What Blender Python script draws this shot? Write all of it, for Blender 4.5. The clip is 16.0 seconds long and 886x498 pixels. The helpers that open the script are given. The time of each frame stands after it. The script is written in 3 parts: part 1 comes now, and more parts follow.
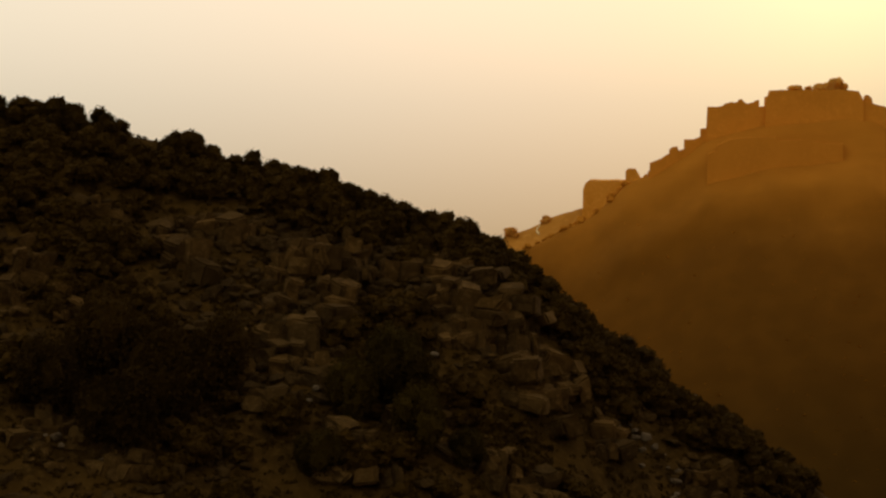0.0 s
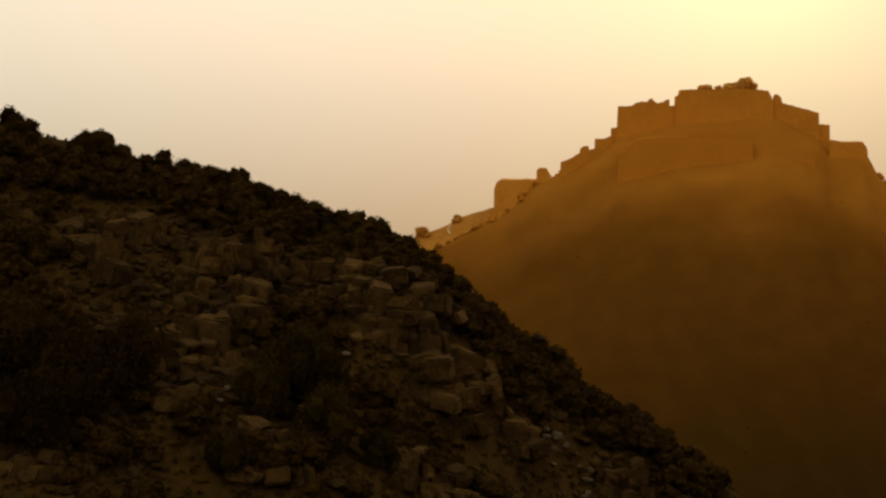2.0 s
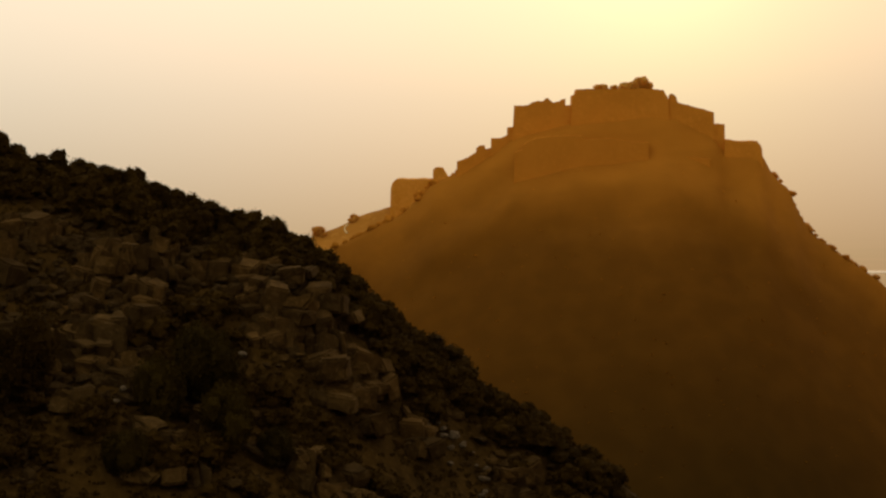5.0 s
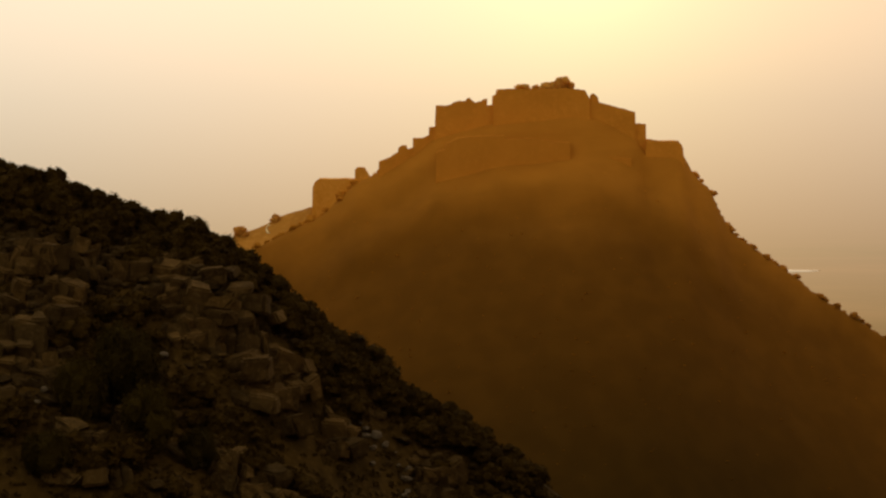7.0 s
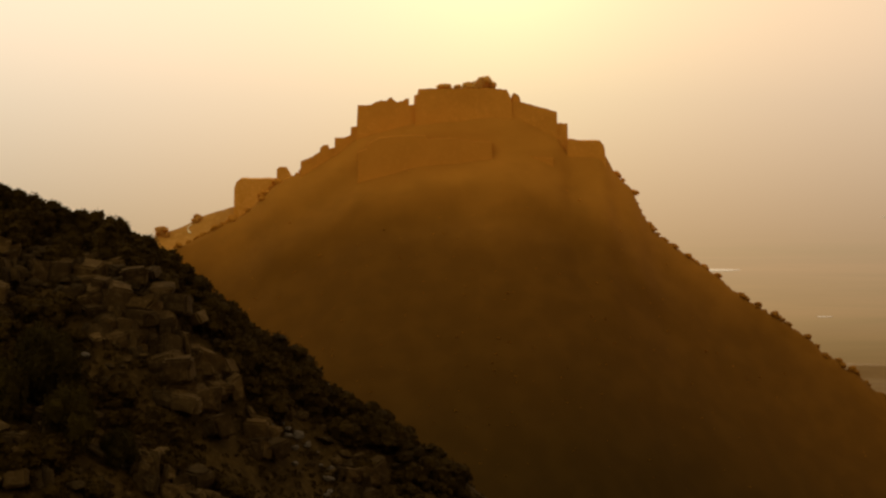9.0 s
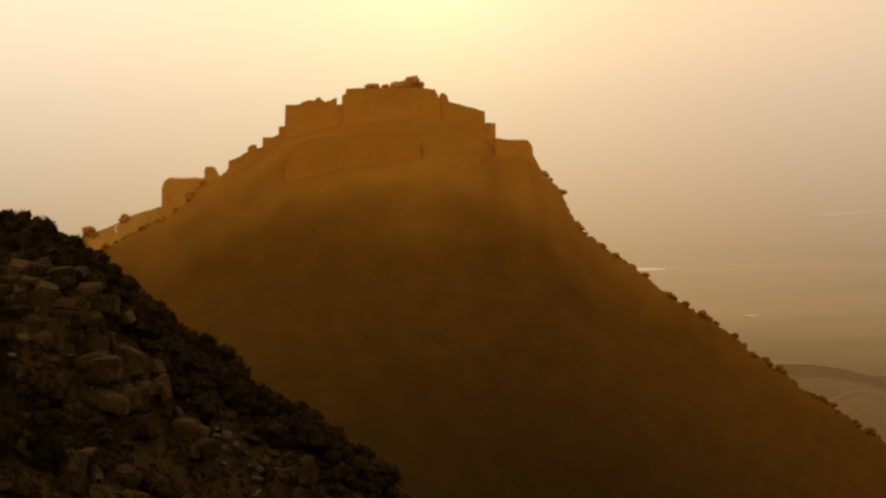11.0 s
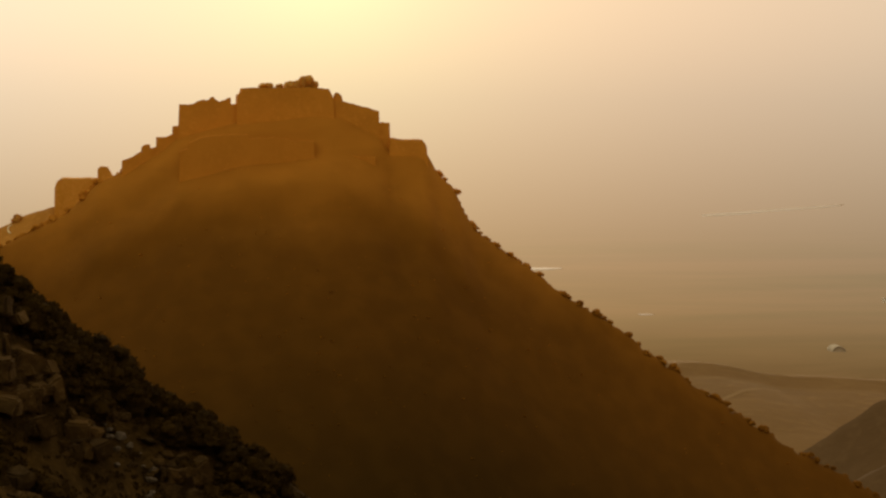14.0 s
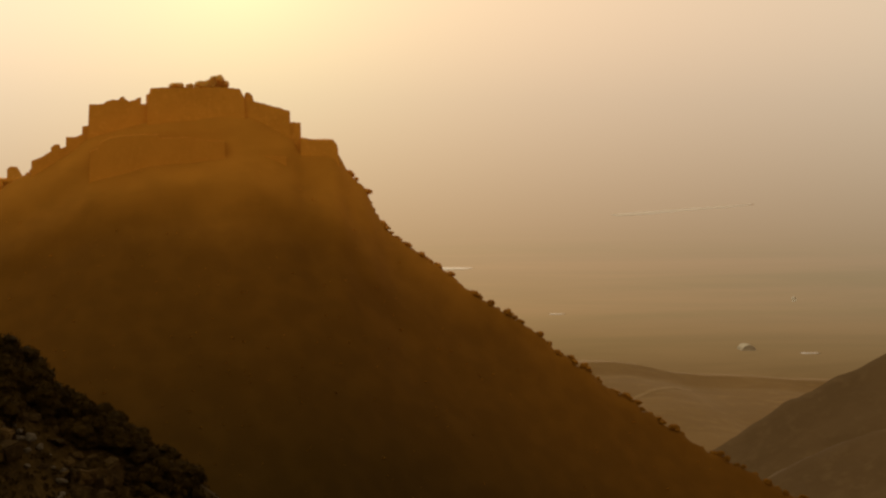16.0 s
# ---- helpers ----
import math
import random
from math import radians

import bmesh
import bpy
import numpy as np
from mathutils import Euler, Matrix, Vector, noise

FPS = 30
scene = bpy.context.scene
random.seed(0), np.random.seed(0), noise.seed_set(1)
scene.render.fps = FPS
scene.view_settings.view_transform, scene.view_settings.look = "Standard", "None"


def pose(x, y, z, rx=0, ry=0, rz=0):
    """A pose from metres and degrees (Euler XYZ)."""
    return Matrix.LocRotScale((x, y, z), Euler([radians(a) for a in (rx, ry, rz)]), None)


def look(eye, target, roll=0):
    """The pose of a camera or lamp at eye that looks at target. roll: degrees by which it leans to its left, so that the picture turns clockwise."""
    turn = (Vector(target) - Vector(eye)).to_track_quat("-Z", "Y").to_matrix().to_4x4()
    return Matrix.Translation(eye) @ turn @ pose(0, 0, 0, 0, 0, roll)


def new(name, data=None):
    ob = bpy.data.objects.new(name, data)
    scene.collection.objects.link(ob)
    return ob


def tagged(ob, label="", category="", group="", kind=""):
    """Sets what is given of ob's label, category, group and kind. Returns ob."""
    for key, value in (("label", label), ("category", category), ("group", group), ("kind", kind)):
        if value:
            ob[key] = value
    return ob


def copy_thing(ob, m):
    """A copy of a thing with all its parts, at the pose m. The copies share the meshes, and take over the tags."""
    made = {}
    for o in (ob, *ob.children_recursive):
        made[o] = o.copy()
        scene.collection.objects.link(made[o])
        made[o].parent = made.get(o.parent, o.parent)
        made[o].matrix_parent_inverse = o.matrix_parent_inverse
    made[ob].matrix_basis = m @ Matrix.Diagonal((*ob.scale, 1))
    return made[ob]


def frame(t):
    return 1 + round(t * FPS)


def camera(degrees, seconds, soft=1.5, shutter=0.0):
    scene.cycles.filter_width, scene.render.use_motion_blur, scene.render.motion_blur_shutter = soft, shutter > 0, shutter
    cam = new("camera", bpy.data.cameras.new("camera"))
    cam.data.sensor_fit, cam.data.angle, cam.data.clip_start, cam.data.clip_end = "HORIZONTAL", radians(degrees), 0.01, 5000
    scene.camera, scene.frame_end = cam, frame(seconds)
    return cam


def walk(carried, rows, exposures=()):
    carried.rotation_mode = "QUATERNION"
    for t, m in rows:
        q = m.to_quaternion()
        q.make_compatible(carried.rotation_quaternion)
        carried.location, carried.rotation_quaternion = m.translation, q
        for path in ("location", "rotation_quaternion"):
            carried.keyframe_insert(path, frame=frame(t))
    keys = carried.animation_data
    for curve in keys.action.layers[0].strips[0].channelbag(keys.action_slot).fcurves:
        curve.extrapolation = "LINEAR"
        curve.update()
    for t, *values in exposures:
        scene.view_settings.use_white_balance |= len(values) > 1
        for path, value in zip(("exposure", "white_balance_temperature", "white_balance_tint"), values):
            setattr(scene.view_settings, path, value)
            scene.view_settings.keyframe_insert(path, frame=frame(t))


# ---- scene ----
cam = camera(18.0, 16.0, soft=2.5)
EYE = 150.0
# seconds, turn to the right, tilt up
TURNS = [
    (0.0, -5.539, -2.970), (0.5, -5.046, -2.975), (1.0, -4.543, -2.978), (1.5, -4.127, -2.978),
    (2.0, -3.720, -2.982), (2.5, -3.329, -2.985), (3.0, -2.990, -2.986), (3.5, -2.686, -2.988),
    (4.0, -2.343, -2.990), (6.5, -0.414, -2.997), (7.0, 0.0, -2.997), (7.5, 0.429, -2.998),
    (8.0, 0.815, -3.000), (8.5, 1.218, -3.001), (9.0, 1.598, -3.003), (11.5, 3.429, -3.013),
    (12.0, 3.782, -3.015), (12.5, 4.152, -3.016), (13.0, 4.567, -3.018), (13.5, 4.903, -3.018),
    (14.0, 5.235, -3.018), (14.5, 5.645, -3.018), (15.0, 6.053, -3.020), (15.5, 6.514, -3.020),
    (16.0, 7.056, -3.021),
]
walk(cam, [(t, pose(0, 0, EYE, 90 + tilt, 0, -turn)) for t, turn, tilt in TURNS],
     exposures=[(0.0, 0.0), (4.0, 0.04), (9.0, 0.03), (12.5, -0.01), (16.0, -0.06)])

# ---- light ----
SUN_AZ, SUN_EL = radians(3.0), radians(3.3)
SUN_DIR = Vector((math.sin(SUN_AZ) * math.cos(SUN_EL), math.cos(SUN_AZ) * math.cos(SUN_EL), math.sin(SUN_EL)))


class Nodes:
    """Short hand for building node trees."""

    def __init__(self, tree):
        self.tree = tree
        tree.nodes.clear()

    def add(self, kind, **props):
        n = self.tree.nodes.new(kind)
        for k, v in props.items():
            if k == "operation":
                n.operation = v
            elif k == "data_type":
                n.data_type = v
            elif k == "blend_type":
                n.blend_type = v
            elif k == "sky_type":
                n.sky_type = v
        return n

    def link(self, a, b):
        self.tree.links.new(a, b)

    def feed(self, value, socket):
        if isinstance(value, bpy.types.NodeSocket):
            self.link(value, socket)
        else:
            socket.default_value = value

    def math(self, op, a, b=0.0, c=0.0, clamp=False):
        n = self.add("ShaderNodeMath", operation=op)
        n.use_clamp = clamp
        for v, s in zip((a, b, c), n.inputs):
            self.feed(v, s)
        return n.outputs[0]

    def vmath(self, op, a, b=(0, 0, 0), scale=None):
        n = self.add("ShaderNodeVectorMath", operation=op)
        self.feed(a, n.inputs[0])
        self.feed(b, n.inputs[1])
        if scale is not None:
            self.feed(scale, n.inputs["Scale"])
        return n.outputs["Value"] if op == "DOT_PRODUCT" else n.outputs["Vector"]

    def mix(self, fac, a, b, blend="MIX"):
        n = self.add("ShaderNodeMix", data_type="RGBA", blend_type=blend)
        self.feed(fac, n.inputs[0])
        self.feed(a if isinstance(a, bpy.types.NodeSocket) else (*a, 1), n.inputs[6])
        self.feed(b if isinstance(b, bpy.types.NodeSocket) else (*b, 1), n.inputs[7])
        return n.outputs[2]

    def noise(self, vec, scale, detail=4.0, rough=0.55, dist=0.0):
        n = self.add("ShaderNodeTexNoise")
        self.link(vec, n.inputs["Vector"])
        n.inputs["Scale"].default_value = scale
        n.inputs["Detail"].default_value = detail
        n.inputs["Roughness"].default_value = rough
        n.inputs["Distortion"].default_value = dist
        return n.outputs["Fac"]

    def ramp(self, fac, lo, hi):
        n = self.add("ShaderNodeMapRange")
        n.interpolation_type = "SMOOTHSTEP"
        self.link(fac, n.inputs["Value"])
        n.inputs["From Min"].default_value = lo
        n.inputs["From Max"].default_value = hi
        return n.outputs["Result"]


world = bpy.data.worlds.new("dusk_sky")
scene.world = world
world.use_nodes = True
w = Nodes(world.node_tree)


def haze(n, way):
    """The colour of the hazy evening air in a direction: dim low down, a wide glow round the hidden sun."""
    angle = n.math("ARCCOSINE", n.math("MINIMUM", n.vmath("DOT_PRODUCT", way, tuple(SUN_DIR)), 0.99999))
    split = n.add("ShaderNodeSeparateXYZ")
    n.link(way, split.inputs[0])
    dome = n.mix(n.ramp(split.outputs["Z"], -0.10, 0.055), (0.151, 0.122, 0.061), (0.62, 0.545, 0.408))
    wide = n.vmath("SCALE", (0.335, 0.097, 0.0), scale=n.math("EXPONENT", n.math("DIVIDE", angle, -radians(11))))
    core = n.vmath("SCALE", (0.06, 0.30, 0.08), scale=n.math("EXPONENT", n.math("DIVIDE", angle, -radians(2.2))))
    tint = n.mix(n.ramp(split.outputs["X"], -0.14, 0.26), (1.29, 1.385, 1.485), (0.995, 1.0, 1.035))
    air = n.mix(1.0, n.vmath("ADD", n.vmath("ADD", dome, wide), core), tint, "MULTIPLY")
    sky = n.add("ShaderNodeTexSky", sky_type="NISHITA")
    sky.sun_disc, sky.sun_elevation, sky.sun_rotation = False, SUN_EL, SUN_AZ
    sky.dust_density, sky.air_density, sky.altitude = 5.0, 1.0, 700
    n.link(way, sky.inputs["Vector"])
    return n.vmath("ADD", air, n.vmath("SCALE", sky.outputs[0], scale=0.004))


total = haze(w, w.vmath("NORMALIZE", w.add("ShaderNodeTexCoord").outputs["Generated"]))
sky_bg, out = w.add("ShaderNodeBackground"), w.add("ShaderNodeOutputWorld")
w.link(total, sky_bg.inputs["Color"])
sky_bg.inputs["Strength"].default_value = 1.0
w.link(sky_bg.outputs[0], out.inputs["Surface"])

sun = new("sun", bpy.data.lights.new("sun", "SUN"))
sun.data.energy, sun.data.angle, sun.data.color = 1.3, radians(4), (1.0, 0.68, 0.36)
sun.matrix_world = look(SUN_DIR * 900 + Vector((0, 0, EYE)), (0, 0, EYE))


# ---- materials ----
def surface(name, colours, scale, rough=0.9, bump=0.3, fine=6.0, vary=0.0, translucent=0.0, spec=0.04, streak=None):
    """Two-scale mottled surface: three colours (dark, mid, light) and grain with relief."""
    m = bpy.data.materials.new(name)
    m.use_nodes = True
    n = Nodes(m.node_tree)
    geo = n.add("ShaderNodeNewGeometry").outputs["Position"]
    vec = n.vmath("MULTIPLY", geo, streak) if streak else geo
    big, small = n.noise(vec, scale, 4, 0.6, 0.4), n.noise(vec, scale * fine, 5, 0.65)
    col = n.mix(n.ramp(big, 0.36, 0.62), colours[0], colours[1])
    col = n.mix(n.ramp(small, 0.48, 0.72), col, colours[2])
    if vary:
        rnd = n.add("ShaderNodeObjectInfo").outputs["Random"]
        col = n.mix(1.0, col, n.mix(rnd, (1 - vary,) * 3, (1 + vary, 1 + vary * 0.9, 1 + vary * 0.7)), "MULTIPLY")
    b = n.add("ShaderNodeBsdfPrincipled")
    n.link(col, b.inputs["Base Color"])
    b.inputs["Roughness"].default_value = rough
    b.inputs["Specular IOR Level"].default_value = spec
    if bump:
        bn = n.add("ShaderNodeBump")
        bn.inputs["Strength"].default_value = bump
        bn.inputs["Distance"].default_value = 0.5 / scale / fine
        n.link(small, bn.inputs["Height"])
        n.link(bn.outputs[0], b.inputs["Normal"])
    shader = b.outputs[0]
    if translucent:
        tr, mx = n.add("ShaderNodeBsdfTranslucent"), n.add("ShaderNodeMixShader")
        n.link(col, tr.inputs["Color"])
        mx.inputs[0].default_value = translucent
        n.link(shader, mx.inputs[1])
        n.link(tr.outputs[0], mx.inputs[2])
        shader = mx.outputs[0]
    n.link(shader, n.add("ShaderNodeOutputMaterial").inputs["Surface"])
    return m


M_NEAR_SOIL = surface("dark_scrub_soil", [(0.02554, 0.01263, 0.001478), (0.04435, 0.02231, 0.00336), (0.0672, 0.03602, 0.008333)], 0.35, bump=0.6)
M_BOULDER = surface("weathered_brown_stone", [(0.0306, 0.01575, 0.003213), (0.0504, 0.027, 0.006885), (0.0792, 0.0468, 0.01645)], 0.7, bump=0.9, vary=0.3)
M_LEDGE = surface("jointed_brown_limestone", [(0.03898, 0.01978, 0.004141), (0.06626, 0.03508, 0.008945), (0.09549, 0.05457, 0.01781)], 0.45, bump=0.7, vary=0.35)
# lightened copy of M_LEDGE for paler stones and the glare veiling that slope
M_GLARE_LEDGE = surface("buff_scree_limestone", [(0.04698, 0.02519, 0.00599), (0.07517, 0.04134, 0.01118), (0.1052, 0.06201, 0.02157)], 0.5, bump=0.7, vary=0.35)
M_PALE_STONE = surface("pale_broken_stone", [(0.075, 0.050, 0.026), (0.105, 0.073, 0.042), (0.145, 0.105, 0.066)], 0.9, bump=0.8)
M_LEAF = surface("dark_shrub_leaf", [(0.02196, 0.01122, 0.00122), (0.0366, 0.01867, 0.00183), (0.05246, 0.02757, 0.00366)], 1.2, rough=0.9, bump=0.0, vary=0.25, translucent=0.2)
# leaf copy made lighter and greener for the lens glare over that slope
M_GLARE_LEAF = surface("olive_green_leaf", [(0.024, 0.0142, 0.0011), (0.035, 0.0208, 0.0019), (0.045, 0.0275, 0.0036)], 1.2, rough=0.9, bump=0.0, vary=0.2, translucent=0.2)
M_BARK = surface("shrub_bark", [(0.04, 0.028, 0.018), (0.07, 0.05, 0.032), (0.1, 0.075, 0.05)], 4.0, bump=0.5)


def haze_belts(name, hazed, scrub, grain, translucent=0.0):
    """Castle hill colours with haze painted in: pale on top and flanks, raggedly darker below."""
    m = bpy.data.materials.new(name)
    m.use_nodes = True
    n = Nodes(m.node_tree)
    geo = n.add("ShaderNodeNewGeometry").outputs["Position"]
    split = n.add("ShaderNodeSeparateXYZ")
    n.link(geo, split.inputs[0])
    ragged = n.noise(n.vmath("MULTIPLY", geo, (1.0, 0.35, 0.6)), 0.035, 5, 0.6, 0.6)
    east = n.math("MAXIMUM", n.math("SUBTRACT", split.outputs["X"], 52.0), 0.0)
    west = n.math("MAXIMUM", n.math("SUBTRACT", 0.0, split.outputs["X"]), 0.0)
    flank_haze = n.math("ADD", n.math("MULTIPLY", east, 0.52), n.math("MULTIPLY", west, 0.22))
    line = n.math("ADD", n.math("ADD", split.outputs["Z"], flank_haze), n.math("MULTIPLY", n.math("SUBTRACT", ragged, 0.5), 14.0))
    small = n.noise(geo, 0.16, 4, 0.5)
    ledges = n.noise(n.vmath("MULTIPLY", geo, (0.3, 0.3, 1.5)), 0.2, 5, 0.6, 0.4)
    top = n.mix(n.ramp(n.math("MULTIPLY", n.math("ADD", small, ledges), 0.5), 0.30, 0.70), hazed[0], hazed[1])
    mid = n.mix(n.ramp(small, 0.35, 0.7), hazed[2], hazed[3])
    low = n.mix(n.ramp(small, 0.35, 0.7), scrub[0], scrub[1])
    # height and flank drive the painted haze; scrub is its dark lower end
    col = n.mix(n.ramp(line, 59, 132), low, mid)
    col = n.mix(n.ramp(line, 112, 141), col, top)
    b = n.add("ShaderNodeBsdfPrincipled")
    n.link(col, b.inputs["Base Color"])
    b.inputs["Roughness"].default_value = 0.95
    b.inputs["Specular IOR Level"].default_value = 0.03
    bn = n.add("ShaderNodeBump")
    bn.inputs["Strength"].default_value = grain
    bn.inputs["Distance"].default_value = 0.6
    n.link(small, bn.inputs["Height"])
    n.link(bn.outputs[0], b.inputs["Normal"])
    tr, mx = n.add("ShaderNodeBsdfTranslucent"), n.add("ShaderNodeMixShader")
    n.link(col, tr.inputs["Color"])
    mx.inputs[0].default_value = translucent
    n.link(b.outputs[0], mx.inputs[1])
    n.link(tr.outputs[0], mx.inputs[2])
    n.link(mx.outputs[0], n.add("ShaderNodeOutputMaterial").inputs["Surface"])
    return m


# the hill's orange haze is part of these base colours
M_HILL = haze_belts("castle_hill_slope", [(0.34, 0.125, 0.0115), (0.40, 0.148, 0.0140), (0.126, 0.0465, 0.0041), (0.146, 0.0543, 0.0049)], [(0.033, 0.0153, 0.0015), (0.039, 0.0181, 0.0019)], 0.1)
# leaf copies of the haze-painted hill colours, raised to offset their own shade
M_SCRUB = haze_belts("backlit_maquis_leaf", [(0.62, 0.236, 0.021), (0.68, 0.265, 0.026), (0.225, 0.0865, 0.008), (0.26, 0.10, 0.0093)], [(0.092, 0.0428, 0.0042), (0.108, 0.050, 0.005)], 0.0, 0.25)
M_BRUSH = haze_belts("dry_brush", [(0.54, 0.205, 0.018), (0.60, 0.235, 0.023), (0.37, 0.141, 0.0125), (0.43, 0.165, 0.015)], [(0.145, 0.066, 0.0065), (0.17, 0.078, 0.008)], 0.0, 0.4)
# paler than real foliage: backlight glow and haze are in the base colour
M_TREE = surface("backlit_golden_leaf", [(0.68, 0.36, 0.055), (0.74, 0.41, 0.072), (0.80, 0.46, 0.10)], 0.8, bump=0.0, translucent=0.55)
# saddle shrub leaf paled to the hazed colour of its ridge
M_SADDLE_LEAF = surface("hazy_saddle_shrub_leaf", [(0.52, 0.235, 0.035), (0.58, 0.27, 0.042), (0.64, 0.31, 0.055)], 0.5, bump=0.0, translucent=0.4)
# saddle grass with the haze of distance painted into its colour
M_SPUR = surface("dry_saddle_grass", [(0.33, 0.134, 0.017), (0.38, 0.158, 0.022), (0.43, 0.19, 0.033)], 0.08, bump=0.2, fine=7)
# castle stone with the orange haze put into the base colour
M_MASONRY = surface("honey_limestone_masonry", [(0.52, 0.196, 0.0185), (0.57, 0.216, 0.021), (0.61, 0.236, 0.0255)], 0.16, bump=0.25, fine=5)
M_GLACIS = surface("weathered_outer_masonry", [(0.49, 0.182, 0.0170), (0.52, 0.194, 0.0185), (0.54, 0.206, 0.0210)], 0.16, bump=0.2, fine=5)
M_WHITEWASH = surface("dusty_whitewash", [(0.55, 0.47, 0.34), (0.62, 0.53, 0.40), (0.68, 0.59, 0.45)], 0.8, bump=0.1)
# stone of the farther towers, paled more to carry the haze
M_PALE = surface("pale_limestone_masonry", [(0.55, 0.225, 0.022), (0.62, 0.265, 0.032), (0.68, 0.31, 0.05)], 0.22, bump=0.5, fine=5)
M_PLAIN = surface("pale_dusty_valley_fields", [(0.140, 0.075, 0.024), (0.178, 0.098, 0.034), (0.21, 0.122, 0.047)], 0.004, bump=0.0, fine=5, streak=(1.0, 0.22, 1.0))
M_FOOTHILL = surface("dry_foothill_grass", [(0.1701, 0.0884, 0.02559), (0.195, 0.1026, 0.031), (0.2155, 0.1157, 0.03642)], 0.015, bump=0.1, fine=6)
M_EAST = surface("brown_scrub_slope", [(0.1058, 0.05724, 0.0203), (0.1188, 0.0648, 0.02376), (0.1307, 0.07214, 0.027)], 0.03, bump=0.15, fine=5)
M_TRACK = surface("pale_dirt_track", [(0.215, 0.121, 0.042), (0.235, 0.135, 0.049), (0.255, 0.149, 0.056)], 0.1, bump=0.1)


def far_haze():
    """The far valley floor, evening haze painted on as emission that grows with distance."""
    m = bpy.data.materials.new("far_valley_in_haze")
    m.use_nodes = True
    n = Nodes(m.node_tree)
    geo = n.add("ShaderNodeNewGeometry").outputs["Position"]
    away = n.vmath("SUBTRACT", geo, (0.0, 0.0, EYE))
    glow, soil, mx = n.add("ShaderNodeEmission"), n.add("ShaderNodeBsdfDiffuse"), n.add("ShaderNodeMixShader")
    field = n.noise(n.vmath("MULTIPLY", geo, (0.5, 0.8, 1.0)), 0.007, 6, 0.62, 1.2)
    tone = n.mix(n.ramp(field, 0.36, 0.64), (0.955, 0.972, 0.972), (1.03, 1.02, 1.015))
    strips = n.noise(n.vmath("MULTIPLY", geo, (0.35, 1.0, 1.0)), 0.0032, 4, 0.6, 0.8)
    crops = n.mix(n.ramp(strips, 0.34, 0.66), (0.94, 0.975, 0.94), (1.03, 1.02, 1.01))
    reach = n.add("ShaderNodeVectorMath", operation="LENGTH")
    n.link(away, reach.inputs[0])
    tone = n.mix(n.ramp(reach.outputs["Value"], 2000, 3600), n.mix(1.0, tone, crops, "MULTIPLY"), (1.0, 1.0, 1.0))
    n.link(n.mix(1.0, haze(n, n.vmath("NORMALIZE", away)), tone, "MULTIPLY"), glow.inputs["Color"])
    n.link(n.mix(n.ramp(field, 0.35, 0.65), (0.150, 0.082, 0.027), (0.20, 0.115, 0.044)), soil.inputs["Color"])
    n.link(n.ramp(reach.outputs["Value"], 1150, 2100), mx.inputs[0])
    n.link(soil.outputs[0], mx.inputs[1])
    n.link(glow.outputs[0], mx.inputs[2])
    n.link(mx.outputs[0], n.add("ShaderNodeOutputMaterial").inputs["Surface"])
    return m


M_FAR = far_haze()


def water():
    m = bpy.data.materials.new("still_pond_water")
    m.use_nodes = True
    n = Nodes(m.node_tree)
    b = n.add("ShaderNodeBsdfPrincipled")
    b.inputs["Base Color"].default_value = (0.26, 0.19, 0.115, 1)
    b.inputs["Roughness"].default_value = 0.12
    b.inputs["IOR"].default_value = 1.13
    n.link(b.outputs[0], n.add("ShaderNodeOutputMaterial").inputs["Surface"])
    return m


M_WATER = water()
# pale base colour stands in for the sky mirrored in the water
M_PALE_WATER = surface("pale_silted_water", [(0.50, 0.37, 0.235), (0.54, 0.40, 0.26), (0.58, 0.43, 0.28)], 0.02, rough=0.3, bump=0.0)
# sheet colour dimmed to carry the haze in front of it
M_SHEET = surface("dusty_plastic_sheet", [(0.36, 0.27, 0.16), (0.42, 0.32, 0.20), (0.47, 0.37, 0.24)], 0.3, rough=0.6, bump=0.0)
# sunlight on the path edge, put into a pale golden base colour
M_SUNLIT_EDGE = surface("whitewashed_kerb_stone", [(0.78, 0.60, 0.30), (0.82, 0.66, 0.36), (0.85, 0.72, 0.45)], 2.0, bump=0.2)


# ---- mesh helpers ----
def part(name, bm, material, parent=None, label=""):
    """Links a bmesh as one mesh object, under a thing if one is given."""
    me = bpy.data.meshes.new(name)
    bm.to_mesh(me)
    bm.free()
    me.materials.append(material)
    ob = new(name, me)
    ob.parent = parent
    return tagged(ob, label)


def mesh_of(name, verts, faces, material, smooth=True):
    me = bpy.data.meshes.new(name)
    me.from_pydata(verts, [], faces)
    me.materials.append(material)
    if smooth:
        me.polygons.foreach_set("use_smooth", [True] * len(me.polygons))
    me.update()
    return me


def hashed(i, j, seed):
    v = np.sin(i * 127.1 + j * 311.7 + seed * 74.7) * 43758.5453
    return v - np.floor(v)


def value_noise(x, y, seed=0):
    i, j = np.floor(x), np.floor(y)
    u, v = x - i, y - j
    u, v = u * u * (3 - 2 * u), v * v * (3 - 2 * v)
    a, b = hashed(i, j, seed), hashed(i + 1, j, seed)
    c, d = hashed(i, j + 1, seed), hashed(i + 1, j + 1, seed)
    return (a + (b - a) * u) * (1 - v) + (c + (d - c) * u) * v - 0.5


def fbm(x, y, octaves=4, seed=0):
    x, y = np.asarray(x, float), np.asarray(y, float)
    total, amp = np.zeros(np.broadcast(x, y).shape), 1.0
    for k in range(octaves):
        total = total + amp * value_noise(x, y, seed + k)
        x, y, amp = x * 2.03 + 5.1, y * 2.03 + 2.7, amp * 0.5
    return total


